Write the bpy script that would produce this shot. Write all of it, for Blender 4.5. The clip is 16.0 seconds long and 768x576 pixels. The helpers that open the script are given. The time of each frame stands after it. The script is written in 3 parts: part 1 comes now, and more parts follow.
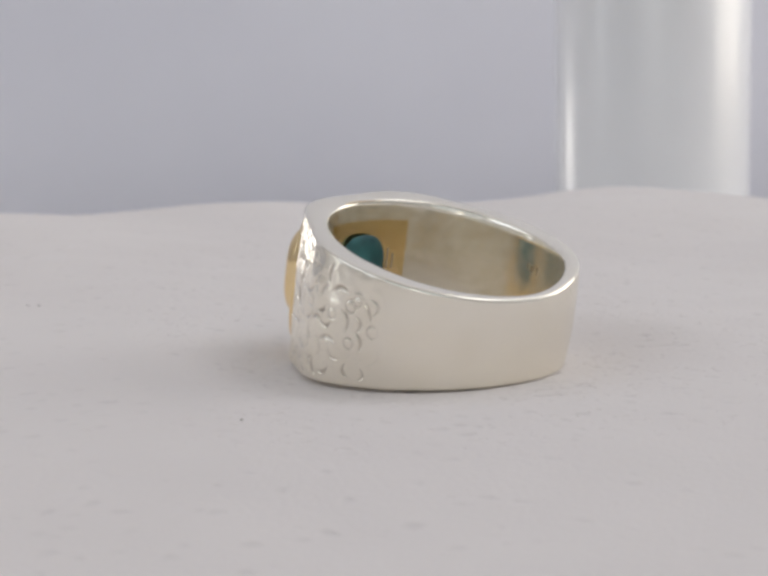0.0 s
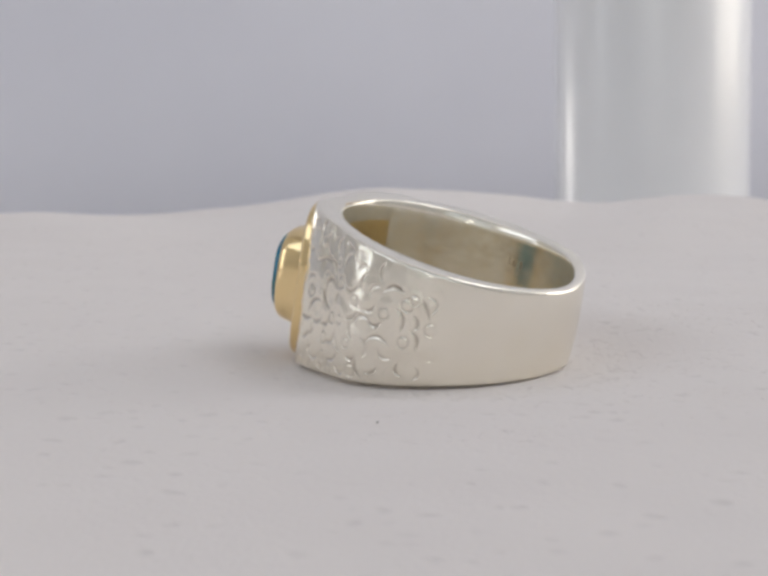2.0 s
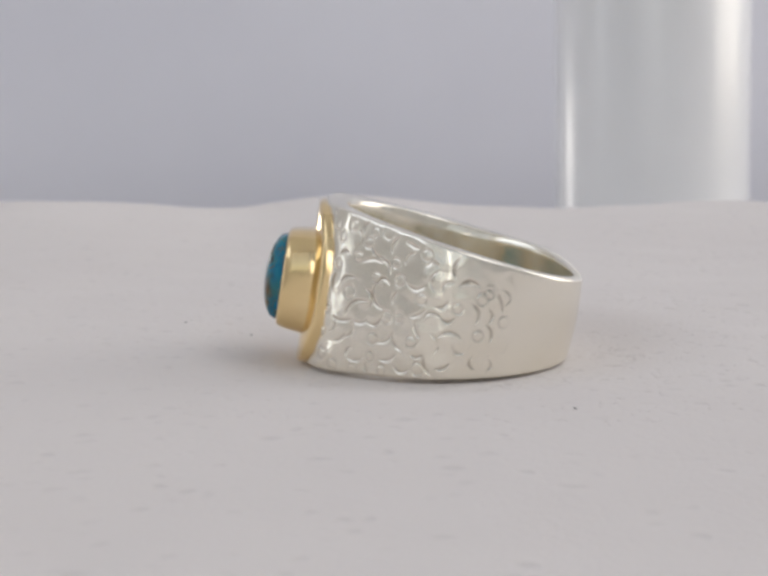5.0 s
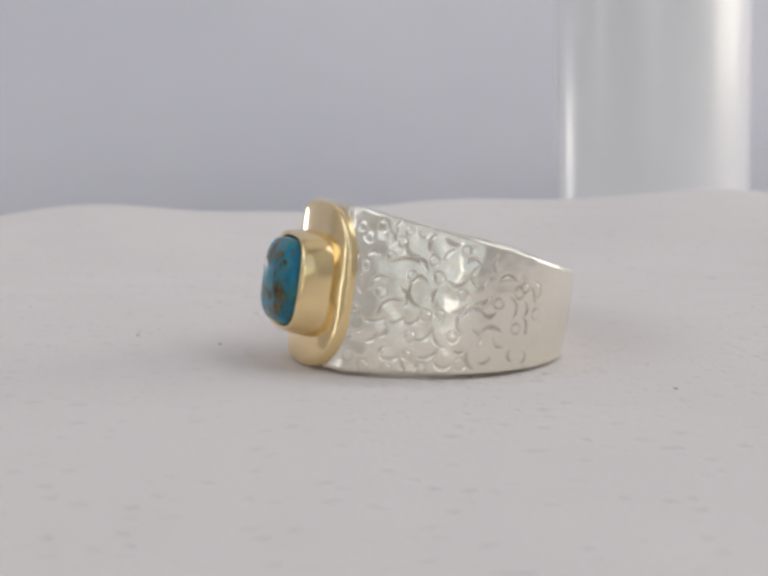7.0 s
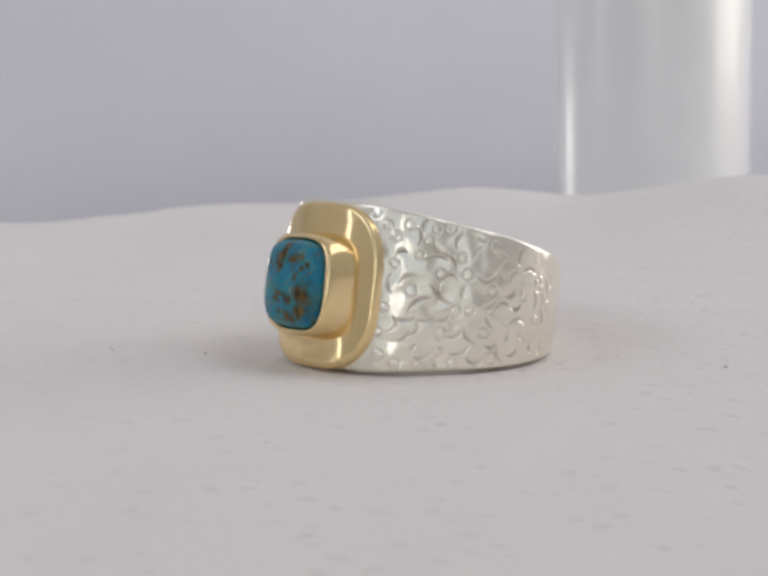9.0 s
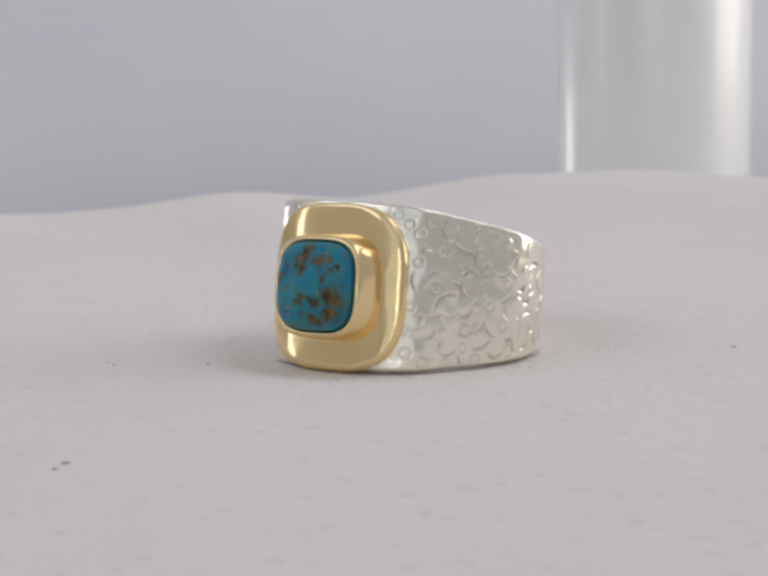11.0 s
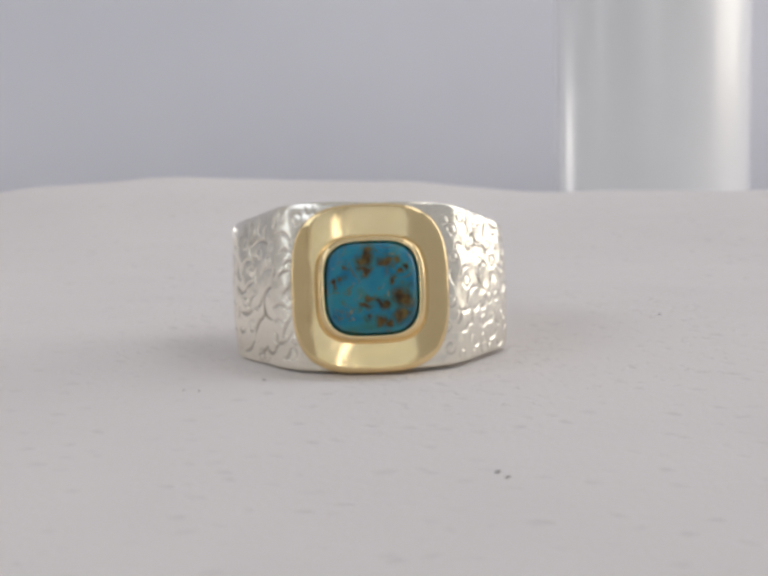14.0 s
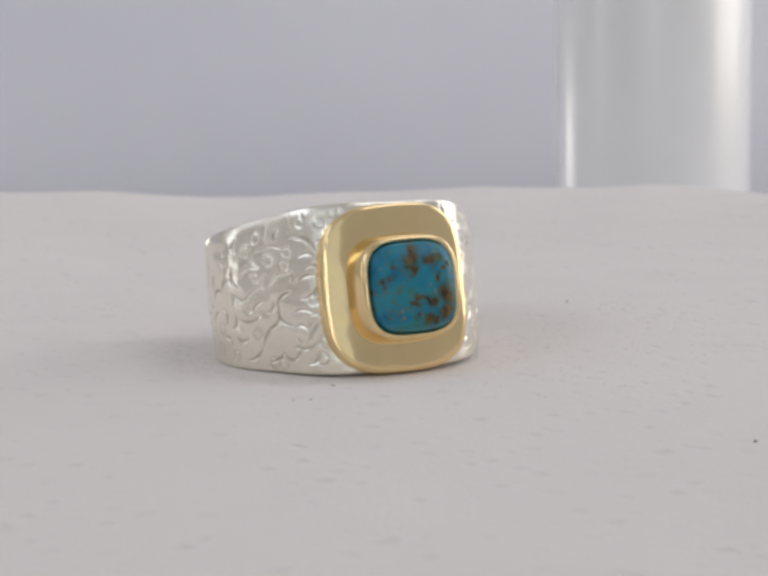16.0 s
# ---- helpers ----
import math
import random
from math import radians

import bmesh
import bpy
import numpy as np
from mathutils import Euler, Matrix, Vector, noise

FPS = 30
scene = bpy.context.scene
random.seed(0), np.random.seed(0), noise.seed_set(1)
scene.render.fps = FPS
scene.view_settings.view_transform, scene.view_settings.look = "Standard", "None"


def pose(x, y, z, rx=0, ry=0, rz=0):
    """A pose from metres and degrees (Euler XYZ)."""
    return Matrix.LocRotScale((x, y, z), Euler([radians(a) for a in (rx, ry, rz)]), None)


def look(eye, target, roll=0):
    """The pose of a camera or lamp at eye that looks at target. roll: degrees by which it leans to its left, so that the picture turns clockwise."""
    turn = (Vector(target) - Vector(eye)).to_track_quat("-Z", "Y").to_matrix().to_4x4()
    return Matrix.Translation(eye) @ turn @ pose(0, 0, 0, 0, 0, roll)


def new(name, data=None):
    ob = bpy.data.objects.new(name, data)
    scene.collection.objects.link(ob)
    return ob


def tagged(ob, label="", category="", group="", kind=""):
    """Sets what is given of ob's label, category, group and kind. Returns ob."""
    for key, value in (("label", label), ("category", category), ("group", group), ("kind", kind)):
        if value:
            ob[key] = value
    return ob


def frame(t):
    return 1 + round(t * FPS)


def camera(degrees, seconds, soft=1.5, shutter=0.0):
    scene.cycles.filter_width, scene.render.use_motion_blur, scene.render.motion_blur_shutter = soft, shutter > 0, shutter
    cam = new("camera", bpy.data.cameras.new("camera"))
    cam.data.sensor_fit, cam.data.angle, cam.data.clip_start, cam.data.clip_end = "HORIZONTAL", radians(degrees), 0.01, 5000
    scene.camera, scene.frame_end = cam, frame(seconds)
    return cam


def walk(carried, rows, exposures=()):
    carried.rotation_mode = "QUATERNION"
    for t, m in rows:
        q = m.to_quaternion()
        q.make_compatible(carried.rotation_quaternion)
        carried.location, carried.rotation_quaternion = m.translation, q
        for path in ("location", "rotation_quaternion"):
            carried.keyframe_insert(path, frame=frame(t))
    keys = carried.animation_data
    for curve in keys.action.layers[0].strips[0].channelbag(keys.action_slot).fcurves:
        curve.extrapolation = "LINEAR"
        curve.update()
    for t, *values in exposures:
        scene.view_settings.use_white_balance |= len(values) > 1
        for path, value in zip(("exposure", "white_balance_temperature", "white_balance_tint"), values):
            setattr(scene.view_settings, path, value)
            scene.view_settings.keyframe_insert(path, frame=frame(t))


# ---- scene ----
# The camera stands still on the table edge and looks slightly down at the turntable.
cam = camera(27.53, 16.0, soft=3.3)
EYE = Vector((0.0, -0.116, 0.0218))
AIM = Vector((0.00307, 1.0, -0.1409))
cam.data.dof.use_dof = True
cam.data.dof.focus_distance = 0.108
cam.data.dof.aperture_fstop = 120.0
walk(cam, [(0.0, look(EYE, EYE + AIM, -1.05)), (16.0, look(EYE, EYE + AIM, -1.05))], exposures=[(0.0, 0.09, 6400, 11), (16.0, 0.09, 6400, 11)])

# Turntable angle in degrees at each second.
TURN = [(0.0, -120.4), (0.5, -116.6), (1.0, -111.9), (1.5, -106.9), (2.0, -102.3), (2.5, -98.6), (3.0, -93.0), (3.5, -89.2),
        (4.0, -84.5), (4.2, -82.3), (4.7, -77.7), (5.2, -73.2), (5.7, -68.8), (6.3, -63.3), (6.5, -61.5), (7.0, -55.6),
        (7.5, -51.7), (8.0, -47.0), (8.5, -42.4), (9.0, -37.3), (9.2, -35.2), (9.7, -30.5), (10.2, -26.0), (10.7, -21.5),
        (11.3, -16.2), (11.5, -12.3), (12.0, -5.7), (12.5, -0.1), (13.0, 4.5), (13.5, 10.2), (14.0, 15.5), (14.5, 20.4),
        (14.6, 26.3), (15.0, 30.1), (15.5, 34.0), (16.0, 38.9)]

# ---- light: daylight through two slim windows, and six added lamps ----
sky_world = bpy.data.worlds.new("sky")
scene.world = sky_world
sky_world.use_nodes = True
sky_node = sky_world.node_tree.nodes.new("ShaderNodeTexSky")
sky_node.sky_type = "NISHITA"
sky_node.sun_disc = False
sky_node.sun_elevation, sky_node.sun_rotation = radians(35), radians(100)
sky_world.node_tree.links.new(sky_node.outputs[0], sky_world.node_tree.nodes["Background"].inputs[0])
sky_world.node_tree.nodes["Background"].inputs[1].default_value = 0.055

ROOM = dict(x0=-1.2, x1=0.60, y0=-1.7, y1=0.55, z0=-0.80, z1=1.60)


def window_or_fill_lamp(name, eye, target, w, h, watts, colour):
    data = bpy.data.lights.new(name, "AREA")
    data.shape, data.size, data.size_y, data.energy, data.color = "RECTANGLE", w, h, watts, colour
    ob = new(name, data)
    ob.matrix_world = look(eye, target)
    return ob


window_or_fill_lamp("daylight_west", (-1.21, -0.06, 0.22), (0, -0.06, 0.22), 0.08, 0.50, 0.32, (0.96, 0.97, 1.0))
# added fill from high on both sides, to balance the ring's shadow
window_or_fill_lamp("fill_west_high", (-1.21, -0.85, 1.02), (0, -0.85, 1.02), 1.5, 0.8, 4.8, (0.92, 0.95, 1.0))
window_or_fill_lamp("fill_east_high", (0.61, -0.10, 1.05), (0, -0.10, 1.05), 1.1, 0.8, 3.7, (0.985, 0.955, 0.935))
window_or_fill_lamp("daylight_south", (-0.25, -1.71, 0.26), (-0.25, 0, 0.26), 0.045, 0.46, 0.42, (1.0, 0.97, 0.92))
# two added wide panels that brighten what the gold and silver reflect
window_or_fill_lamp("fill_wide_west", (-0.69, -1.71, 0.75), (-0.69, 0, 0.75), 0.70, 1.34, 1.2, (1.0, 0.94, 0.86))
window_or_fill_lamp("fill_wide_east", (0.19, -1.71, 0.75), (0.19, 0, 0.75), 0.70, 1.34, 1.2, (1.0, 0.94, 0.86))
# added fill that brightens the back wall and the canister
window_or_fill_lamp("fill_east", (0.61, 0.31, 0.26), (0, 0.31, 0.26), 0.38, 0.5, 1.15, (1.0, 0.955, 0.90))
# added lamp that makes the bright streak on the canister's left edge
window_or_fill_lamp("streak_lamp_north", (-0.27, 0.56, -0.024), (-0.27, 0, -0.024), 0.07, 0.055, 0.11, (1.0, 0.94, 0.85))


# ---- materials ----
def material(name):
    m = bpy.data.materials.new(name)
    m.use_nodes = True
    return m, m.node_tree.nodes, m.node_tree.links, m.node_tree.nodes["Principled BSDF"]


def noise_node(nodes, links, scale, detail=3.0, coords="Object", distort=0.0):
    tc = nodes.new("ShaderNodeTexCoord")
    n = nodes.new("ShaderNodeTexNoise")
    n.inputs["Scale"].default_value, n.inputs["Detail"].default_value = scale, detail
    n.inputs["Distortion"].default_value = distort
    links.new(tc.outputs[coords], n.inputs["Vector"])
    return n


def ramp(nodes, links, source, stops):
    r = nodes.new("ShaderNodeValToRGB")
    while len(r.color_ramp.elements) < len(stops):
        r.color_ramp.elements.new(0.5)
    for e, (p, c) in zip(r.color_ramp.elements, stops):
        e.position, e.color = p, (*c, 1) if len(c) == 3 else c
    links.new(source, r.inputs[0])
    return r


def bump(nodes, links, source, distance, strength, bsdf, under=None):
    b = nodes.new("ShaderNodeBump")
    b.inputs["Distance"].default_value, b.inputs["Strength"].default_value = distance, strength
    links.new(source, b.inputs["Height"])
    if under:
        links.new(under.outputs[0], b.inputs["Normal"])
    links.new(b.outputs[0], bsdf.inputs["Normal"])
    return b


def metal(name, low, high, rough0, rough1, scale, relief, metallic=1.0):
    m, nodes, links, bsdf = material(name)
    bsdf.inputs["Metallic"].default_value = metallic
    n = noise_node(nodes, links, scale, 4)
    links.new(ramp(nodes, links, n.outputs[0], [(0.3, low), (0.7, high)]).outputs[0], bsdf.inputs["Base Color"])
    links.new(ramp(nodes, links, n.outputs[0], [(0.3, (rough0,) * 3), (0.75, (rough1,) * 3)]).outputs[0],
              bsdf.inputs["Roughness"])
    fine = noise_node(nodes, links, scale * 1.7, 2)
    bump(nodes, links, fine.outputs[0], relief, 0.5, bsdf)
    return m


SILVER = metal("polished_silver", (0.935, 0.89, 0.775), (0.965, 0.925, 0.825), 0.19, 0.26, 420, 0.000012)


def add_groove_shade(m):
    """Darkens the punched marks, patchy: the grooves' dark reflections put into the colour."""
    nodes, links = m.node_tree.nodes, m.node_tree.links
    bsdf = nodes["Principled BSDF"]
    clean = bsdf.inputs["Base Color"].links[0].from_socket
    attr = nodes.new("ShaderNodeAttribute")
    attr.attribute_name = "groove_shade"
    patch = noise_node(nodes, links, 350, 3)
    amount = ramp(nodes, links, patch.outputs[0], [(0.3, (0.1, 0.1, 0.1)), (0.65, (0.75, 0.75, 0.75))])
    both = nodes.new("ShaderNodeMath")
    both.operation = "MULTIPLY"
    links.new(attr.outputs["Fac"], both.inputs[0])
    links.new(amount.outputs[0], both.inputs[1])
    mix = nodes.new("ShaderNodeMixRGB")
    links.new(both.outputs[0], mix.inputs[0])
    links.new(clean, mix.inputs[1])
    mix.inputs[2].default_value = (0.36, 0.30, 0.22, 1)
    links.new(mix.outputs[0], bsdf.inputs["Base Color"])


add_groove_shade(SILVER)
SILVER_INNER = metal("worn_silver", (0.88, 0.82, 0.68), (0.96, 0.92, 0.81), 0.14, 0.26, 950, 0.000018, 0.82)
GOLD = metal("polished_gold", (0.91, 0.70, 0.37), (0.945, 0.745, 0.42), 0.12, 0.18, 400, 0.00003)


def turquoise():
    m, nodes, links, bsdf = material("turquoise_with_brown_matrix")
    n = noise_node(nodes, links, 600, 8, distort=0.4)
    blue = ramp(nodes, links, n.outputs[0], [(0.30, (0.012, 0.125, 0.225)), (0.46, (0.020, 0.205, 0.33)),
                                             (0.57, (0.030, 0.245, 0.32)), (0.72, (0.05, 0.19, 0.17))])
    veins = noise_node(nodes, links, 720, 5, distort=1.0)
    vein_mask = ramp(nodes, links, veins.outputs[0], [(0.535, (0, 0, 0)), (0.555, (0.75, 0.75, 0.75)), (0.562, (0.75, 0.75, 0.75)), (0.585, (0, 0, 0))])
    veined = nodes.new("ShaderNodeMixRGB")
    links.new(vein_mask.outputs[0], veined.inputs[0])
    links.new(blue.outputs[0], veined.inputs[1])
    veined.inputs[2].default_value = (0.13, 0.13, 0.05, 1)
    blue = veined
    # matrix patches: x, z on the stone's face, radius, in millimetres
    warp = noise_node(nodes, links, 900, 4)
    tc = nodes.new("ShaderNodeTexCoord")
    mixv = nodes.new("ShaderNodeMixRGB")
    mixv.blend_type = "LINEAR_LIGHT"
    mixv.inputs[0].default_value = 0.0009
    links.new(tc.outputs["Object"], mixv.inputs[1])
    links.new(warp.outputs["Color"], mixv.inputs[2])
    last = None
    for x, z, r in STONE_PATCHES:
        d = nodes.new("ShaderNodeVectorMath")
        d.operation = "MULTIPLY_ADD"
        d.inputs[1].default_value = (1000 / r, 0, 1000 / r)
        d.inputs[2].default_value = (-x / r, 0, -z / r)
        links.new(mixv.outputs[0], d.inputs[0])
        ln = nodes.new("ShaderNodeVectorMath")
        ln.operation = "LENGTH"
        links.new(d.outputs[0], ln.inputs[0])
        if last is None:
            last = ln.outputs["Value"]
        else:
            mn = nodes.new("ShaderNodeMath")
            mn.operation = "MINIMUM"
            links.new(last, mn.inputs[0])
            links.new(ln.outputs["Value"], mn.inputs[1])
            last = mn.outputs[0]
    mask = ramp(nodes, links, last, [(0.45, (1, 1, 1)), (1.1, (0, 0, 0))])
    tone = noise_node(nodes, links, 1500, 3)
    brown = ramp(nodes, links, tone.outputs[0], [(0.36, (0.045, 0.026, 0.011)), (0.55, (0.110, 0.068, 0.022)),
                                                (0.72, (0.17, 0.13, 0.04))])
    wide = nodes.new("ShaderNodeMapRange")
    wide.inputs["From Min"].default_value, wide.inputs["From Max"].default_value = 0.8, 1.7
    wide.inputs["To Min"].default_value, wide.inputs["To Max"].default_value = 0.6, 0.0
    links.new(last, wide.inputs["Value"])
    olive = nodes.new("ShaderNodeMixRGB")
    links.new(wide.outputs[0], olive.inputs[0])
    links.new(blue.outputs[0], olive.inputs[1])
    olive.inputs[2].default_value = (0.055, 0.105, 0.055, 1)
    mix = nodes.new("ShaderNodeMixRGB")
    links.new(mask.outputs[0], mix.inputs[0])
    links.new(olive.outputs[0], mix.inputs[1])
    links.new(brown.outputs[0], mix.inputs[2])
    # sparse tan flecks
    flecks = nodes.new("ShaderNodeTexVoronoi")
    flecks.inputs["Scale"].default_value = 1500
    links.new(mixv.outputs[0], flecks.inputs["Vector"])
    dot = ramp(nodes, links, flecks.outputs["Distance"], [(0.12, (1, 1, 1)), (0.26, (0, 0, 0))])
    split = nodes.new("ShaderNodeSeparateColor")
    links.new(flecks.outputs["Color"], split.inputs[0])
    chosen = ramp(nodes, links, split.outputs[0], [(0.80, (0, 0, 0)), (0.90, (0.8, 0.8, 0.8))])
    fleck_mask = nodes.new("ShaderNodeMath")
    fleck_mask.operation = "MULTIPLY"
    links.new(dot.outputs[0], fleck_mask.inputs[0])
    links.new(chosen.outputs[0], fleck_mask.inputs[1])
    flecked = nodes.new("ShaderNodeMixRGB")
    links.new(fleck_mask.outputs[0], flecked.inputs[0])
    links.new(mix.outputs[0], flecked.inputs[1])
    flecked.inputs[2].default_value = (0.30, 0.25, 0.11, 1)
    links.new(flecked.outputs[0], bsdf.inputs["Base Color"])
    bsdf.inputs["Roughness"].default_value = 0.25
    bsdf.inputs["Specular IOR Level"].default_value = 0.22
    bump(nodes, links, tone.outputs[0], 0.00003, 0.4, bsdf)
    return m


STONE_PATCHES = [(-0.31, 1.75, 0.55), (-0.16, 2.3, 0.45), (-0.6, 1.05, 0.4), (0.95, 1.6, 0.42), (1.63, 1.8, 0.34), (-1.8, 1.4, 0.22),
                 (-2.2, 0.33, 0.3), (-2.8, -0.1, 0.3), (2.37, 1.25, 0.28), (1.9, 0.8, 0.24), (1.5, 0.2, 0.3), (2.2, -1.0, 0.75),
                 (2.1, -2.1, 0.6), (-0.4, -1.45, 0.3), (0.0, -1.05, 0.24), (0.9, -1.35, 0.48), (0.4, -1.3, 0.28),
                 (-0.3, -2.3, 0.26), (0.6, -2.6, 0.42), (1.2, -2.7, 0.3)]
TURQUOISE = turquoise()


def cloth_material():
    """Soft white cotton: fine nap, and small pits where the weave is pricked through."""
    m, nodes, links, bsdf = material("white_cotton_cloth")
    big = noise_node(nodes, links, 25, 3)
    clean = ramp(nodes, links, big.outputs[0], [(0.3, (0.83, 0.782, 0.752)), (0.7, (0.865, 0.82, 0.788))])
    bsdf.inputs["Roughness"].default_value = 0.95
    bsdf.inputs["Specular IOR Level"].default_value = 0.15
    bsdf.inputs["Sheen Weight"].default_value = 0.15
    tc = nodes.new("ShaderNodeTexCoord")
    wobble = noise_node(nodes, links, 260, 2)
    shifted = nodes.new("ShaderNodeMixRGB")
    shifted.blend_type = "LINEAR_LIGHT"
    shifted.inputs[0].default_value = 0.0012
    links.new(tc.outputs["Object"], shifted.inputs[1])
    links.new(wobble.outputs["Color"], shifted.inputs[2])
    cells = nodes.new("ShaderNodeTexVoronoi")
    cells.inputs["Scale"].default_value = 520
    links.new(shifted.outputs[0], cells.inputs["Vector"])
    pit = ramp(nodes, links, cells.outputs["Distance"], [(0.10, (0, 0, 0)), (0.34, (1, 1, 1))])
    split = nodes.new("ShaderNodeSeparateColor")
    links.new(cells.outputs["Color"], split.inputs[0])
    some = ramp(nodes, links, split.outputs[0], [(0.30, (0, 0, 0)), (0.90, (1, 1, 1))])
    depth = nodes.new("ShaderNodeMixRGB")
    links.new(some.outputs[0], depth.inputs[0])
    depth.inputs[1].default_value = (1, 1, 1, 1)
    links.new(pit.outputs[0], depth.inputs[2])
    # the pits' small shadows are also put faintly into the base colour
    shaded = nodes.new("ShaderNodeMixRGB")
    shaded.blend_type = "MULTIPLY"
    shaded.inputs[0].default_value = 0.08
    links.new(clean.outputs[0], shaded.inputs[1])
    links.new(depth.outputs[0], shaded.inputs[2])
    links.new(shaded.outputs[0], bsdf.inputs["Base Color"])
    n = noise_node(nodes, links, 200, 3)
    first = bump(nodes, links, n.outputs[0], 0.0010, 0.07, bsdf)
    second = bump(nodes, links, depth.outputs[0], 0.0004, 0.26, bsdf, first)
    f = noise_node(nodes, links, 2200, 2)
    bump(nodes, links, f.outputs[0], 0.0002, 0.22, bsdf, second)
    return m


CLOTH = cloth_material()


def plain(name, low, high, rough, scale, relief=0.0004):
    m, nodes, links, bsdf = material(name)
    n = noise_node(nodes, links, scale, 4)
    links.new(ramp(nodes, links, n.outputs[0], [(0.3, low), (0.7, high)]).outputs[0], bsdf.inputs["Base Color"])
    bsdf.inputs["Roughness"].default_value = rough
    bump(nodes, links, n.outputs[0], relief, 0.3, bsdf)
    return m


PLASTER = plain("painted_plaster", (0.80, 0.80, 0.86), (0.83, 0.83, 0.885), 0.85, 9)
WHITE_WALL = plain("white_wall_paint", (0.80, 0.79, 0.77), (0.84, 0.83, 0.81), 0.85, 9)
CEILING_PAINT = plain("ceiling_paint", (0.78, 0.78, 0.77), (0.82, 0.82, 0.81), 0.9, 9)
FLOOR_WOOD = plain("floor_wood", (0.22, 0.14, 0.08), (0.30, 0.20, 0.12), 0.5, 6)
TABLE_PAINT = plain("white_table_paint", (0.72, 0.71, 0.70), (0.78, 0.77, 0.76), 0.45, 12)
PLASTIC = plain("white_plastic", (0.72, 0.72, 0.72), (0.76, 0.76, 0.76), 0.4, 40)
SATIN = metal("satin_aluminium", (0.90, 0.90, 0.90), (0.93, 0.93, 0.93), 0.30, 0.40, 30, 0.00002, 0.12)
SATIN.node_tree.nodes["Principled BSDF"].inputs["Coat Weight"].default_value = 1.0
SATIN.node_tree.nodes["Principled BSDF"].inputs["Coat Roughness"].default_value = 0.20
# same stone as TURQUOISE, with the shade inside the finger hole in its colour
STONE_SHADED = plain("turquoise_in_shade", (0.010, 0.055, 0.07), (0.05, 0.21, 0.215), 0.4, 420, 0.0001)
TARNISH = metal("tarnish", (0.50, 0.43, 0.31), (0.66, 0.58, 0.45), 0.35, 0.5, 900, 0.00003)
DARK_SPECK = plain("dark_lint", (0.22, 0.20, 0.18), (0.34, 0.32, 0.29), 0.9, 2000)


# ---- mesh helpers ----
def mesh_of(name, verts, faces, mat, smooth=True):
    me = bpy.data.meshes.new(name)
    me.from_pydata(verts, [], faces)
    me.materials.append(mat)
    if smooth:
        me.polygons.foreach_set("use_smooth", [True] * len(me.polygons))
    me.update()
    return me


def part_mesh(name, me, parent, label=""):
    ob = new(name, me)
    ob.parent = parent
    return tagged(ob, label=label)


def part(name, bm, mat, parent, label="", smooth=False):
    me = bpy.data.meshes.new(name)
    bmesh.ops.recalc_face_normals(bm, faces=bm.faces[:])
    bm.to_mesh(me)
    bm.free()
    me.materials.append(mat)
    if smooth:
        me.polygons.foreach_set("use_smooth", [True] * len(me.polygons))
    return part_mesh(name, me, parent, label)


def box(x0, x1, y0, y1, z0, z1, bevel=0.0):
    bm = bmesh.new()
    bmesh.ops.create_cube(bm, size=1)
    for v in bm.verts:
        v.co = ((x0 + x1) / 2 + v.co.x * (x1 - x0), (y0 + y1) / 2 + v.co.y * (y1 - y0), (z0 + z1) / 2 + v.co.z * (z1 - z0))
    if bevel:
        bmesh.ops.bevel(bm, geom=bm.edges[:], offset=bevel, segments=2, affect="EDGES", profile=0.5)
    return bm


def merge(bms):
    out = bmesh.new()
    for b in bms:
        me = bpy.data.meshes.new("tmp")
        b.to_mesh(me)
        b.free()
        out.from_mesh(me)
        bpy.data.meshes.remove(me)
    return out


def rows_faces(rows, cols, close_cols=True, close_rows=False):
    faces = []
    for i in range(rows if close_rows else rows - 1):
        a, b = i * cols, (i + 1) % rows * cols
        for j in range(cols if close_cols else cols - 1):
            k = (j + 1) % cols
            faces.append((a + j, a + k, b + k, b + j))
    return faces


def lathe(profile, segments=96):
    """A turned body from (radius, height) pairs, open at no end when the radii end at 0."""
    verts = [(r * math.cos(2 * math.pi * j / segments), r * math.sin(2 * math.pi * j / segments), z)
             for r, z in profile for j in range(segments)]
    bm = bmesh.new()
    vs = [bm.verts.new(v) for v in verts]
    for f in rows_faces(len(profile), segments):
        bm.faces.new([vs[i] for i in f])
    bmesh.ops.remove_doubles(bm, verts=bm.verts[:], dist=1e-6)
    return bm


# ---- the room ----
def wall(name, label, axis, at, thick, span_a, span_z, holes=(), paint=None):
    """A wall with thickness, and openings through it, each (a0, a1, z0, z1)."""
    cuts_a = sorted({*span_a, *(v for h in holes for v in h[:2])})
    cuts_z = sorted({*span_z, *(v for h in holes for v in h[2:])})
    bms = []
    for c0, c1 in zip(cuts_a, cuts_a[1:]):
        for d0, d1 in zip(cuts_z, cuts_z[1:]):
            ca, cz = (c0 + c1) / 2, (d0 + d1) / 2
            if any(h[0] < ca < h[1] and h[2] < cz < h[3] for h in holes):
                continue
            lo, hi = min(at, at + thick), max(at, at + thick)
            bms.append(box(lo, hi, c0, c1, d0, d1) if axis == "x" else box(c0, c1, lo, hi, d0, d1))
    ob = part(name, merge(bms), paint or PLASTER, None)
    return tagged(ob, label, "wall", kind="structure")


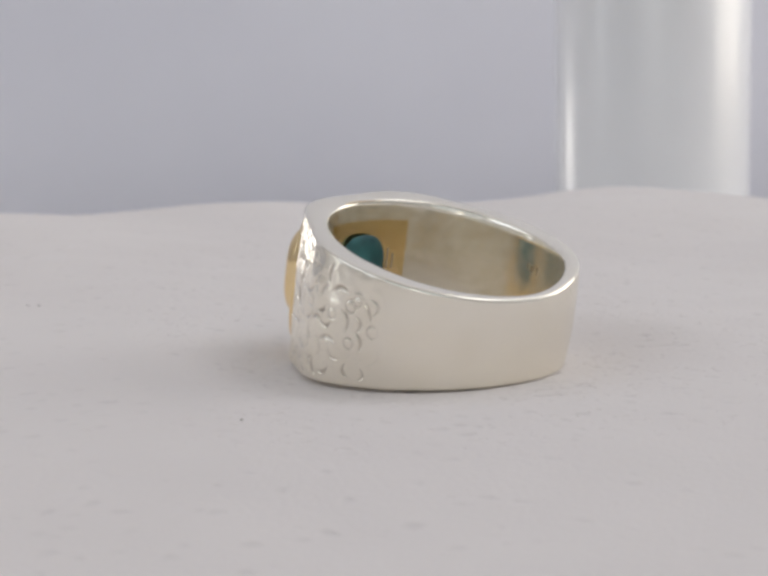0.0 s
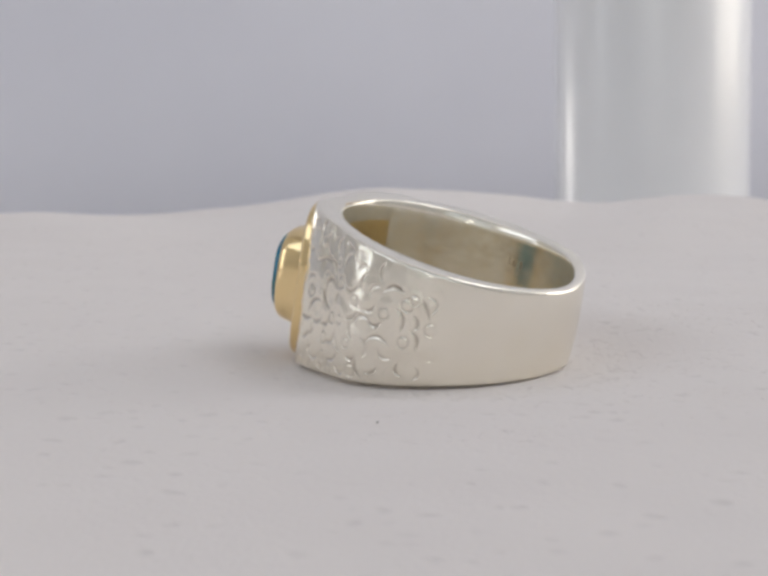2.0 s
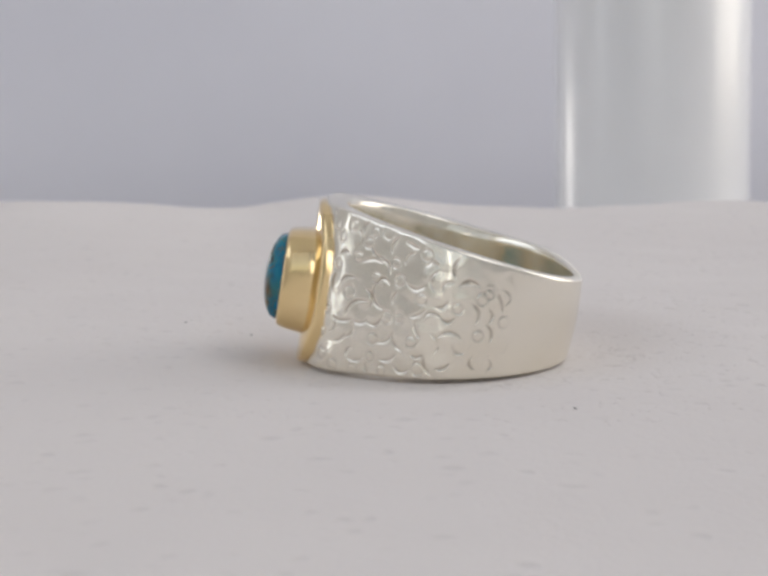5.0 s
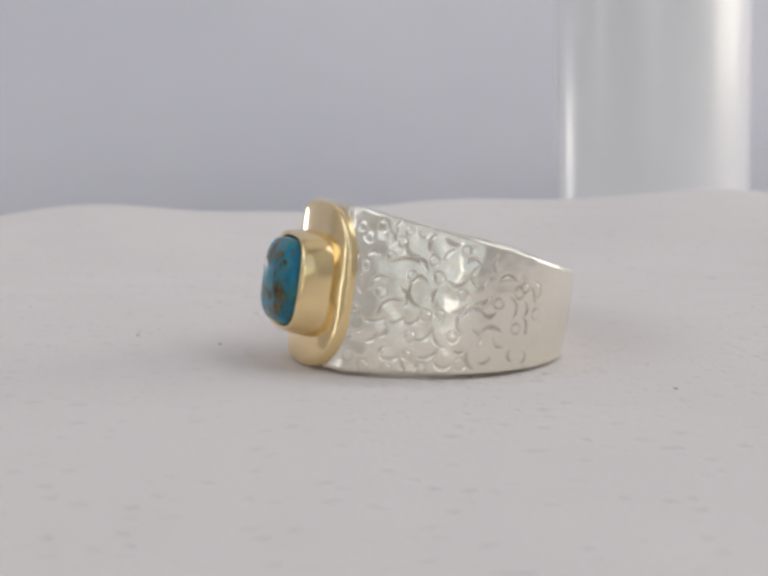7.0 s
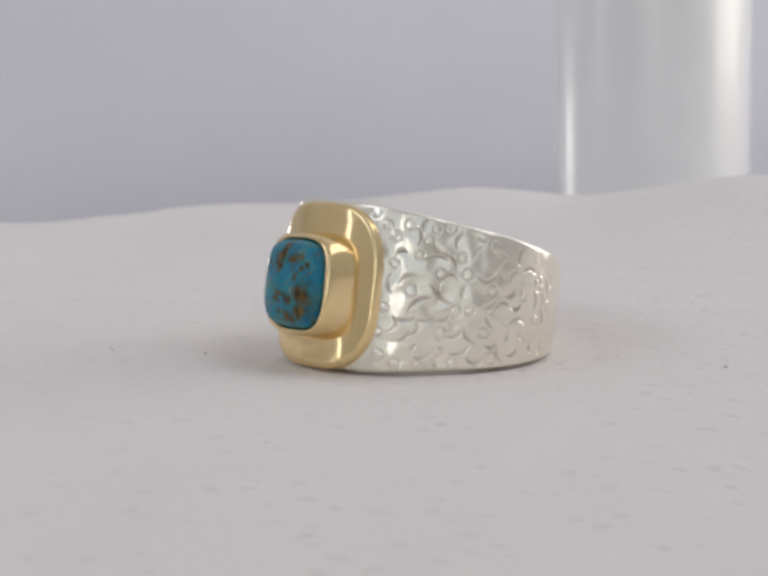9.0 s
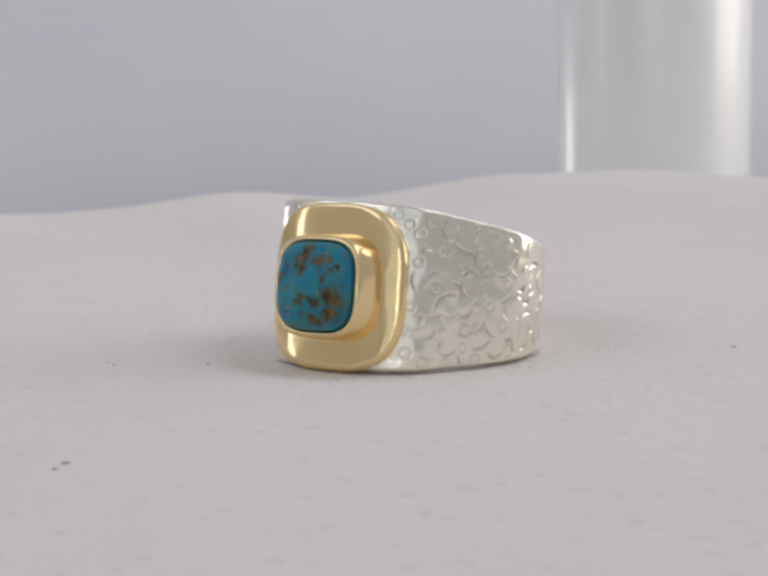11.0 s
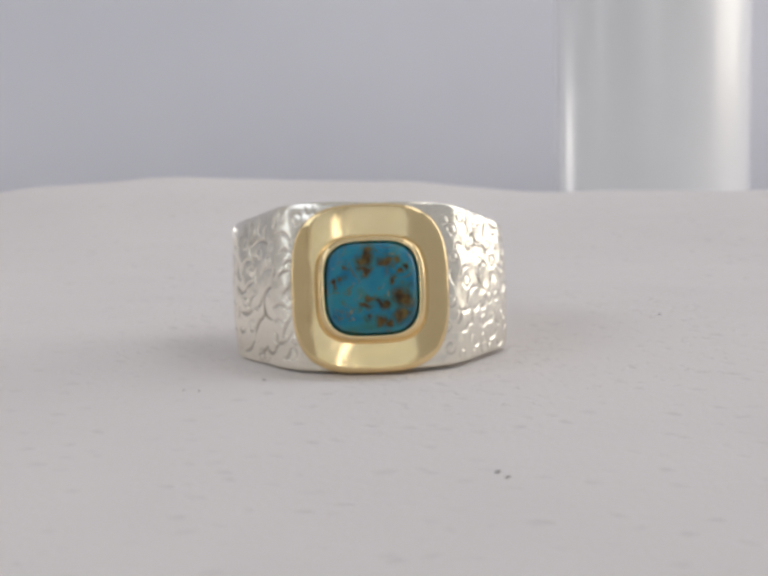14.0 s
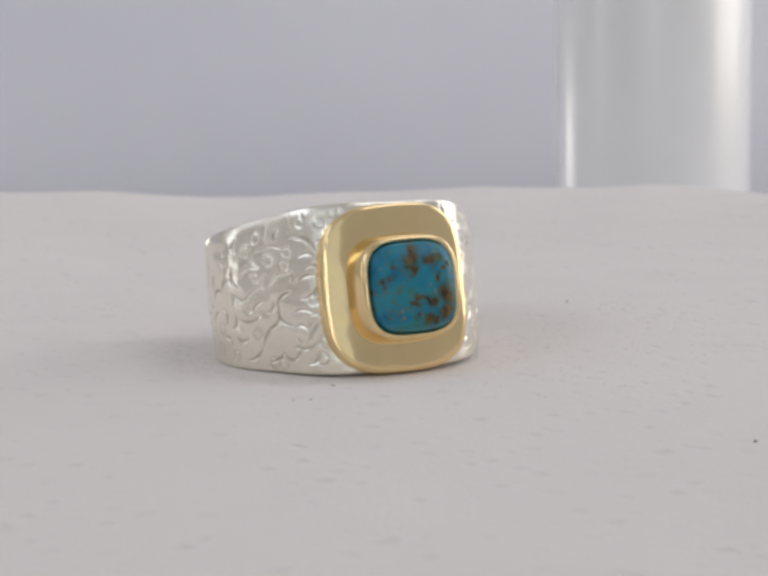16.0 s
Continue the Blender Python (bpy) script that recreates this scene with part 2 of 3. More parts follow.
R = ROOM
# WEST_HOLE and SOUTH_HOLE are windows; the other openings hold added lamps
WEST_HOLE, SOUTH_HOLE = (-0.11, -0.01, -0.04, 0.48), (-0.28, -0.22, 0.02, 0.50)
WEST_HIGH_HOLE = (-1.61, -0.09, 0.61, 1.43)
WIDE_HOLES, EAST_HOLE = [(-1.06, -0.32, 0.06, 1.44), (-0.18, 0.56, 0.06, 1.44)], (0.11, 0.51, 0.0, 0.52)
wall("wall_west", "white painted wall with a narrow window and a wide opening for an added lamp", "x", R["x0"], -0.1, (R["y0"], R["y1"]), (R["z0"], R["z1"]), [WEST_HOLE, WEST_HIGH_HOLE], WHITE_WALL)
wall("wall_east", "white painted wall with a small and a wide opening for added lamps", "x", R["x1"], 0.1, (R["y0"], R["y1"]), (R["z0"], R["z1"]), [EAST_HOLE, (-0.66, 0.46, 0.64, 1.46)], WHITE_WALL)
wall("wall_south", "white painted wall with a slim window between two wide openings for added lamps", "y", R["y0"], -0.1, (R["x0"] - 0.1, R["x1"] + 0.1), (R["z0"], R["z1"]), [SOUTH_HOLE, *WIDE_HOLES], WHITE_WALL)
wall("wall_north", "pale lilac-grey wall with a narrow slot for an added lamp", "y", R["y1"], 0.1, (R["x0"] - 0.1, R["x1"] + 0.1), (R["z0"], R["z1"]), [(-0.31, -0.23, -0.054, 0.006)])
tagged(part("floor", box(R["x0"] - 0.1, R["x1"] + 0.1, R["y0"] - 0.1, R["y1"] + 0.1, R["z0"] - 0.1, R["z0"]), FLOOR_WOOD, None),
       "brown wooden floor of the room", "floor", kind="structure")
tagged(part("ceiling", box(R["x0"] - 0.1, R["x1"] + 0.1, R["y0"] - 0.1, R["y1"] + 0.1, R["z1"], R["z1"] + 0.1), CEILING_PAINT, None),
       "plain white ceiling of the room", "ceiling", kind="structure")


def table():
    top = new("table")
    tagged(top, "white painted table under the turntable", "table")
    top.location = (0, 0, R["z0"])
    h = -0.055 - R["z0"]
    part("tabletop", box(-0.8, 0.5, -0.5, 0.5, h - 0.03, h, 0.004), TABLE_PAINT, top)
    for x in (-0.74, 0.44):
        for y in (-0.44, 0.44):
            part("leg", box(x - 0.03, x + 0.03, y - 0.03, y + 0.03, 0, h - 0.03, 0.003), TABLE_PAINT, top)


table()


def canister():
    ob = new("canister")
    tagged(ob, "tall satin aluminium canister standing behind the turntable", "canister")
    ob.location = (0.0817, 0.35, -0.055)
    r = 0.0284
    part("body", lathe([(0, 0), (r - 0.002, 0), (r, 0.002), (r, 0.004), (r, 0.166), (r, 0.168), (r - 0.002, 0.170), (0, 0.170)]), SATIN, ob, smooth=True)
    part("lid", lathe([(0, 0.170), (r - 0.001, 0.1702), (r + 0.0006, 0.172), (r + 0.0006, 0.186), (r - 0.002, 0.189), (0, 0.190)]),
         SATIN, ob, smooth=True)


canister()

# ---- turntable and cloth ----
RIM = 0.118
MM = 0.001
# folds of the cloth's edge: degrees round the turntable, rise in millimetres, width in degrees
FOLDS = [(30, 0.82, 5), (42, 0.54, 5), (62, -0.46, 5), (72, 0.57, 5), (88, 2.39, 15), (90, 0.46, 5), (100, 1.02, 5), (112, -0.93, 5),
         (120, 0.63, 5), (128, -0.5, 5), (134, -1.2, 7), (144, -0.37, 5), (152, -2.2, 10), (160, -0.77, 5), (176, -1.64, 5),
         (182, -0.41, 5), (192, 0.59, 5), (202, -0.76, 5), (210, -2.25, 7), (230, -1.94, 10), (300, 0.8, 10), (335, 1.6, 14)]


def rim_rise(a):
    """Height in millimetres of the cloth's puckered edge at the angle a."""
    deg = math.degrees(a)
    return 4.2 + sum(h * math.exp(-(((deg - c + 180) % 360 - 180) / w) ** 2) for c, h, w in FOLDS)


def smoothstep(a, b, x):
    x = min(1.0, max(0.0, (x - a) / (b - a)))
    return x * x * (3 - 2 * x)


def cloth_height(r, a):
    x, y = r * math.cos(a), r * math.sin(a)
    w = smoothstep(0.030, 0.050, r)
    ripple = noise.noise(Vector((x * 45, y * 45, 3.0))) * 0.0004 * w
    small = (noise.noise(Vector((x * 160, y * 160, 7.0))) - 0.5) * 0.00016 * smoothstep(0.02, 0.03, r)
    dent = 0.0012 * smoothstep(0.0108, 0.022, math.hypot(x - 0.0006, y - 0.0050))     # the ring presses into the soft cloth
    z = dent + (rim_rise(a) * 0.001 - 0.0012) * smoothstep(0.045, 0.112, r) + ripple + small
    fold = noise.noise(Vector((math.cos(a) * 5, math.sin(a) * 5, 11.0)))
    if r > RIM - 0.010:
        d = r - (RIM - 0.010)
        z -= d * d * 22
    return z + 0.0002 * fold * smoothstep(0.09, 0.118, r)


def make_turntable():
    root = new("turntable")
    tagged(root, "round white plastic display turntable under a cloth", "turntable")
    root.location = (0, 0, -0.055)
    part("base", lathe([(0, 0), (0.080, 0), (0.082, 0.002), (0.082, 0.024), (0.078, 0.028), (0, 0.028)]), PLASTIC, root, smooth=False)
    part("disc", lathe([(0, 0.029), (0.104, 0.029), (0.106, 0.031), (0.106, 0.0500), (0.104, 0.0520), (0, 0.0520)]), PLASTIC, root)
    return root


def make_cloth():
    radii = [0.0015 * i for i in range(1, 61)] + [0.090 + 0.001 * i for i in range(1, 49)]
    cols = 360
    verts = [(0, 0, 0)]
    for r in radii:
        for j in range(cols):
            a = 2 * math.pi * j / cols
            rr = min(r, RIM + 0.004)
            z = cloth_height(rr, a)
            if r > RIM + 0.004:
                z -= (r - RIM - 0.004) * 1.6
            flare = 1 + 0.012 * math.sin(9 * a + 1) * smoothstep(0.115, 0.14, r)
            rr = (rr + (r - rr) * 0.25) * flare
            verts.append((rr * math.cos(a), rr * math.sin(a), z))
    faces = [(0, 1 + j, 1 + (j + 1) % cols) for j in range(cols)]
    for i in range(len(radii) - 1):
        for j in range(cols):
            k = (j + 1) % cols
            faces.append((1 + i * cols + j, 1 + (i + 1) * cols + j, 1 + (i + 1) * cols + k, 1 + i * cols + k))
    ob = new("cloth", mesh_of("cloth", verts, faces, CLOTH))
    thick = ob.modifiers.new("thickness", "SOLIDIFY")
    thick.thickness, thick.offset = 0.0012, -1
    return tagged(ob, "white cotton cloth with a puckered edge laid over the turntable", "cloth")


def add_lint(cloth):
    """Dark specks of lint on the cloth, in millimetres from the turntable's axis."""
    for x, y, w, turn in ((25.5, 5.3, 0.36, 10), (-4.4, -38.0, 0.5, 40), (-4.3, -39.2, 0.4, 20), (-16.6, -11.8, 0.22, 0), (-15.7, -12.4, 0.26, 60),
                          (-10.5, -7.9, 0.34, 15)):
        bm = bmesh.new()
        bmesh.ops.create_icosphere(bm, subdivisions=2, radius=w / 2 * MM)
        for v in bm.verts:
            v.co.y *= 0.45
            v.co.z *= 0.3
            v.co *= 1 + 0.3 * noise.noise(v.co * 9000)
        ob = part("lint", bm, DARK_SPECK, cloth, "dark speck of lint", smooth=True)
        z = cloth_height(math.hypot(x, y) * MM, math.atan2(y, x))
        ob.matrix_basis = pose(x * MM, y * MM, z + 0.00002, 0, 0, turn)


def add_nap(cloth):
    """Short raised cotton fibres, thickest round the spot where the ring lies."""
    rng = random.Random(21)
    verts, faces = [], []
    for _ in range(2200):
        r, a = 0.030 * math.sqrt(rng.random()) * rng.choice((0.5, 1.0)), rng.uniform(0, 2 * math.pi)
        x, y = r * math.cos(a) + 0.0006, r * math.sin(a) + 0.0050
        z = cloth_height(math.hypot(x, y), math.atan2(y, x))
        t, ln, up, thick = rng.uniform(0, 2 * math.pi), rng.uniform(0.25, 0.75) * MM, rng.uniform(0.02, 0.10) * MM, rng.uniform(0.008, 0.014) * MM
        bend = rng.uniform(-0.9, 0.9)
        spine = [(0, -0.01 * MM, t), (0.5, up, t), (1.0, up * rng.uniform(0.1, 1.1), t + bend)]
        px, py, b = x, y, len(verts)
        for k, (f, rise, turn) in enumerate(spine):
            if k:
                px, py = px + math.cos(turn) * ln / 2, py + math.sin(turn) * ln / 2
            w = thick * (1 - 0.6 * f)
            sx, sy = -math.sin(turn) * w, math.cos(turn) * w
            verts += [(px + sx, py + sy, z + rise), (px - sx, py - sy, z + rise), (px, py, z + rise + w * 1.6)]
        for k in (0, 3):
            for i in range(3):
                j = (i + 1) % 3
                faces.append((b + k + i, b + k + j, b + k + 3 + j, b + k + 3 + i))
        faces.append((b + 6, b + 7, b + 8))
    ob = part_mesh("nap", mesh_of("nap", verts, faces, CLOTH), cloth, "fine raised cotton fibres")
    return tagged(ob, "fine raised cotton fibres", kind="stuff")


turntable_ob = make_turntable()
cloth_ob = make_cloth()
add_nap(cloth_ob)
add_lint(cloth_ob)

# ---- the ring ----
RX, RY = 10.48, 9.73          # outer half widths
IN_R, IN_Y = 8.6, 0.4         # finger hole
H0, TAPER = 4.537, 0.160       # half height in the middle, and how it narrows to the back
LEAN = 9.87                   # the wedge lies on its lower rim
RING_IN_TABLE = pose(0, 0, 0, 0, 0, -14.42) @ pose(-0.648 * MM, 4.953 * MM, 4.570 * MM) @ pose(0, 0, 0, -LEAN) @ pose(0, 0, 0, 0, -0.83)

# punched marks: degrees round the band from the head and height in millimetres
CIRCLES_EAST = [(24.9, 5.42), (30.1, 4.65), (34.1, 3.97), (38.9, 4.85), (34.3, 1.95), (44.0, 2.77), (42.0, 0.22), (32.1, -1.25), (29.8,
    -2.99), (31.2, -4.6), (53.7, 1.63), (61.9, 2.91), (65.2, 1.77), (56.1, -2.6), (55.8, -3.9), (48.0, -5.13), (62.3, -4.67),
    (78.3, -3.98), (100.8, -1.05), (110.9, 0.1), (75.4, 3.89), (102.8, 1.91), (91.1, 0.64), (38.1, -5.12), (67.5, -0.78), (49.9,
    4.74), (56.0, 4.87), (100.3, 1.54)]
CIRCLES_WEST = [(-29.0, 5.01), (-36.5, 5.2), (-31.3, -0.23), (-32.7, -4.63),
    (-60.1, 4.52), (-66.9, 3.61), (-61.8, 1.55), (-62.7, -2.44), (-54.6, 2.79), (-34.2, -0.42), (-23.1, 5.66), (-67.0, -0.59),
    (-84.5, -1.83), (-51.0, -4.76), (-55.7, -4.6), (-44.0, 3.2), (-76.0, -3.83)]
# crescents: both ends as above, and how far they bulge as a share of their length
ARCS_EAST = [(34.4, 2.65, 39.1, 2.87, 0.25), (37.2, 0.63, 43.2, 1.29, 0.21), (45.8, 2.46, 55.6, 2.68, 0.16), (36.0, -1.85, 44.6, -1.64,
    -0.11), (46.1, -1.78, 52.5, -1.39, -0.15), (41.5, -1.36, 50.6, -0.18, 0.21), (44.7, 4.45, 46.3, 5.36, 0.24), (59.1, 3.55,
    61.4, 4.71, 0.18), (66.4, 2.94, 69.9, 3.85, 0.18), (65.3, 4.54, 71.6, 4.23, -0.05), (68.7, 1.68, 76.7, 1.85, -0.24), (53.7,
    1.18, 59.0, -0.45, -0.29), (54.1, 1.18, 60.8, 1.33, 0.34), (63.2, 0.1, 64.6, 0.96, 0.12)]
ARCS_EAST_MIDDLE = [(72.3, -0.5, 78.0, 0.14, -0.12), (74.9, -0.62, 77.4, -1.79, -0.16), (82.0, 0.49, 86.7, 0.99, -0.21), (84.8, -1.56, 94.2,
    -1.36, 0.23), (58.8, -2.79, 65.3, -1.81, -0.21), (65.3, -1.88, 70.3, -2.99, -0.17), (60.7, -3.97, 68.4, -3.27, -0.16),
    (45.5, -4.41, 52.4, -4.08, -0.17), (75.1, -3.13, 79.9, -2.9, -0.23), (80.6, -2.96, 84.0, -4.21, -0.18), (75.9, 3.11, 81.0,
    3.32, 0.28), (88.2, 2.75, 88.6, 3.98, 0.16), (90.9, 2.28, 98.2, 2.38, 0.21), (96.5, 1.13, 99.0, -0.25, 0.24)]
ARCS_EAST_BACK = [(103.7, -0.2, 106.0, -1.43, 0.2), (113.3, -1.04, 111.4, -2.13, 0.34), (99.8, -2.55, 101.6, -3.43, -0.32), (107.1, -2.61,
    106.9, -3.48, 0.33), (109.1, 2.32, 110.6, 1.27, 0.4), (38.0, -3.44, 42.5, -2.73, -0.16), (44.4, -4.26, 46.0, -3.63, 0.21),
    (53.7, -4.41, 56.6, -5.4, -0.07), (32.9, 1.22, 33.8, -0.08, -0.16), (85.9, -3.76, 91.2, -3.23, -0.17), (112.8, 2.95, 113.7,
    1.52, 0.18), (90.2, 2.19, 97.5, 2.41, 0.2), (106.7, 1.98, 109.7, 0.86, 0.04)]
ARCS_WEST = [(-62.7, 4.07, -59.2, 2.33, -0.2), (-60.1, 3.42, -46.6, 3.49, 0.14), (-70.1, 1.33, -60.5, 2.25, 0.32), (-74.7, 2.41, -70.9,
    0.98, -0.2), (-66.9, 0.13, -59.9, 0.81, 0.14), (-71.6, -1.35, -61.0, -1.24, -0.12), (-51.8, -0.66, -43.7, 0.31, 0.15),
    (-49.7, -0.23, -44.0, -2.08, -0.32), (-54.0, 1.0, -43.4, 1.6, 0.17), (-42.7, 1.84, -42.8, 1.0, 0.27), (-60.0, -3.12, -53.1,
    -1.92, 0.11), (-69.7, -4.26, -61.0, -3.54, -0.14), (-39.6, 3.99, -31.8, 3.2, 0.25), (-52.6, 5.31, -54.7, 4.1, -0.22)]
ARCS_WEST_LOW = [(-47.6, 4.86, -49.0, 3.82, -0.24), (-71.1, 4.58, -71.1, 3.5, -0.29), (-77.7, 4.15, -77.4, 3.25, -0.29), (-42.9, -1.22,
    -34.4, -1.36, 0.18), (-37.9, -3.58, -31.8, -1.93, 0.09), (-43.4, -4.28, -37.6, -3.76, 0.09), (-57.5, -4.58, -49.8, -4.02,
    -0.07), (-56.0, 1.82, -57.4, 0.7, -0.23), (-56.8, -1.02, -53.0, -0.18, -0.22), (-42.8, 4.59, -41.6, 5.44, -0.29), (-43.0,
    -2.98, -43.0, -3.75, 0.35), (-75.9, 0.7, -75.4, -0.18, 0.27), (-39.2, 1.0, -32.8, 1.33, 0.15)]
ARCS_WEST_NEAR = [(-41.6, 4.1, -31.9, 2.78, 0.34), (-31.7, 0.76, -38.4, -0.3, 0.18), (-43.3, -3.68, -32.2, -3.04, -0.22), (-35.8, 1.77,
    -30.4, 1.46, 0.45), (-35.7, -1.6, -30.6, -2.0, 0.45), (-38.1, -4.96, -33.4, -4.17, -0.21)]


def half_height(y):
    return H0 - TAPER * y


def stamp_relief(phi, z):
    """Depth in millimetres of the punched circles and crescents, for grids of the angle (degrees) and the height."""
    depth = np.zeros_like(z)
    deg = math.pi / 180 * 10.4
    rng = random.Random(5)
    circles = list(CIRCLES_EAST + CIRCLES_WEST)
    arcs = list(ARCS_EAST + ARCS_EAST_MIDDLE + ARCS_EAST_BACK + ARCS_WEST + ARCS_WEST_LOW + ARCS_WEST_NEAR)
    taken = [(p * deg, h) for p, h in circles] + [((a[0] + a[2]) / 2 * deg, (a[1] + a[3]) / 2) for a in arcs]
    for _ in range(1000):
        p, h = rng.uniform(-110, 110), rng.uniform(-5.3, 5.3)
        if abs(p) < 27 or abs(h) > half_height(-RY * math.cos(math.radians(p))) - (0.7 if abs(p) < 75 else 1.1):
            continue
        if all((p * deg - a) ** 2 + (h - b) ** 2 > 0.95 ** 2 for a, b in taken):
            taken.append((p * deg, h))
            if rng.random() < 0.22:
                circles.append((p, h))
            else:
                t, ln = rng.uniform(0, math.pi), rng.uniform(1.0, 1.5)
                dp, dh = math.cos(t) * ln / 2 / deg, math.sin(t) * ln / 2
                arcs.append((p - dp, h - dh, p + dp, h + dh, rng.choice((-0.26, 0.26))))
    for p, h in circles:
        r = 0.32 + 0.12 * rng.random()
        near = (np.abs(phi - p) < 8) & (np.abs(z - h) < 1.3)
        d = np.hypot((phi[near] - p) * deg, z[near] - h)
        depth[near] -= 0.030 * np.exp(-((d - r) / 0.075) ** 2) - 0.010 * np.exp(-(d / 0.25) ** 2)
    for p0, h0, p1, h1, bulge in arcs:
        ax, ay, bx, by = p0 * deg, h0, p1 * deg, h1
        mx, my = (ax + bx) / 2, (ay + by) / 2
        ln = math.hypot(bx - ax, by - ay)
        nx, ny = -(by - ay) / ln, (bx - ax) / ln
        sag = ln * bulge
        near = (np.abs(phi * deg - mx) < ln + 0.5) & (np.abs(z - my) < ln + 0.5)
        qx, qy = phi[near] * deg - mx, z[near] - my
        s = (qx * (bx - ax) + qy * (by - ay)) / ln / (ln / 2)
        n = qx * nx + qy * ny - sag * (1 - s * s)
        body = np.clip(1 - np.abs(s), 0, 1) ** 0.5
        depth[near] -= 0.058 * np.exp(-(n / (0.055 + 0.075 * body)) ** 2) * np.clip(1.25 - np.abs(s), 0, 0.5) * 2
    return np.clip(depth, -0.11, 0.05)


def make_band(root):
    cols, n_out = 1440, 220
    phi = np.linspace(-180, 180, cols, endpoint=False)
    ph = np.radians(phi)
    flat = 1 - 0.05 * np.exp(-((np.abs(phi) - 57) / 17) ** 2)     # the shoulders are filed flatter
    flat = flat + 0.045 * np.exp(-((np.abs(phi) - 25) / 18) ** 2)    # and swell beside the plate
    ox, oy = RX * flat * np.sin(ph), -RY * flat * np.cos(ph)
    nl = np.hypot(ox / RX ** 2, oy / RY ** 2)
    nx, ny = ox / RX ** 2 / nl, oy / RY ** 2 / nl
    ix, iy = IN_R * np.sin(ph), IN_Y - IN_R * np.cos(ph)
    rows = []
    u = np.linspace(-1, 1, n_out)
    rim = 0.32
    ho = half_height(oy)
    zz = u[:, None] * (ho - rim)[None, :]
    pp = np.repeat(phi[None, :], n_out, 0)
    worked = 1 / (1 + np.exp((np.abs(pp) - 112) / 1.2))
    depth = stamped = stamp_relief(pp, zz) * worked
    hammer = np.array([[noise.noise(Vector((a * 0.17, b * 1.0, 2.0))) for a in phi[::4]] for b in np.linspace(-6, 6, 40)])
    hi = np.clip((zz + 6) / 12 * 39, 0, 38.999)
    pj = (np.arange(cols) / 4)[None, :] % hammer.shape[1]
    a0, b0 = hi.astype(int), np.repeat(pj.astype(int), n_out, 0)
    b1 = (b0 + 1) % hammer.shape[1]
    fa, fb = hi - a0, np.repeat(pj - pj.astype(int), n_out, 0)
    ham = ((hammer[a0, b0] * (1 - fb) + hammer[a0, b1] * fb) * (1 - fa) + (hammer[a0 + 1, b0] * (1 - fb) + hammer[a0 + 1, b1] * fb) * fa)
    depth = depth + ham * (0.050 * worked + 0.003)
    dome = 0.16 * (1 - u ** 2)[:, None] - 0.02
    off = dome + depth
    for i in range(n_out):
        rows.append(np.stack([ox + nx * off[i], oy + ny * off[i], zz[i]], 1))
    tx, ty = ix - ox, iy - oy
    tl = np.hypot(tx, ty)
    tx, ty = tx / tl, ty / tl

    def rim_row(inset, down, sign):
        x, y = ox + tx * inset, oy + ty * inset
        lift = 0.031 * (np.sqrt(x * x + 4) - x) if sign > 0 else 0.0      # one shoulder stands a little higher
        return np.stack([x, y, sign * (half_height(y) - down) + lift], 1)

    top = [rim_row(0.03, 0.16, 1), rim_row(0.10, 0.06, 1), rim_row(0.24, 0.01, 1), rim_row(0.34, 0.0, 1)]
    top += [rim_row(tl * 0.55, 0.0, 1), rim_row(tl - 0.22, 0.0, 1), rim_row(tl - 0.10, 0.03, 1), rim_row(tl - 0.02, 0.11, 1)]
    rows += top
    hi_ = half_height(iy)
    for w in np.linspace(1, -1, 24):
        rows.append(np.stack([ix, iy, w * (hi_ - 0.25)], 1))
    bottom = [rim_row(0.05, 0.20, -1), rim_row(0.16, 0.10, -1), rim_row(0.32, 0.03, -1), rim_row(0.50, 0.0, -1),
              rim_row(tl - 0.22, 0.0, -1), rim_row(tl - 0.10, 0.03, -1), rim_row(tl - 0.02, 0.11, -1)]
    rows += bottom[::-1]
    v = np.concatenate(rows)
    back = np.clip((v[:, 1] - 4.0) / 5.0, 0, 1) ** 2      # the back of the band leans out a little at its top
    v[:, 1] += 0.15 * back * np.clip((v[:, 2] + 2.0) / 4.5, 0, 1)
    v[:, 2] += 0.14 * back * np.clip(v[:, 2] / 2.5, 0, 1)
    high = np.exp(-(((np.degrees(np.arctan2(v[:, 0], -v[:, 1])) + 320) % 360 - 180) / 32) ** 2)     # the rim stands highest behind one shoulder
    v[:, 2] += 0.55 * high * np.clip(v[:, 2] / 2.5, 0, 1)
    v = v * MM
    me = mesh_of("band", v.tolist(), rows_faces(len(rows), cols, True, True), SILVER)
    me.materials.append(SILVER_INNER)
    # depth of the marks, which drives their painted darkening
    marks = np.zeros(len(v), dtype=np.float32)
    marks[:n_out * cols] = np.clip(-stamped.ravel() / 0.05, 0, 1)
    me.attributes.new("groove_shade", "FLOAT", "POINT").data.foreach_set("value", marks)
    first = (n_out + len(top) - 1) * cols
    idx = np.zeros(len(me.polygons), dtype=np.int32)
    idx[first:first + 25 * cols] = 1
    me.polygons.foreach_set("material_index", idx)
    return part_mesh("band", me, root, "silver band punched with circles and crescents, plain at the back")


def cushion(a, half_w, half_h, power):
    c, s = math.cos(a), math.sin(a)
    k = (abs(c) ** power + abs(s) ** power) ** (-1 / power)
    return half_w * k * c, half_h * k * s


PLATE_Y = 10.40


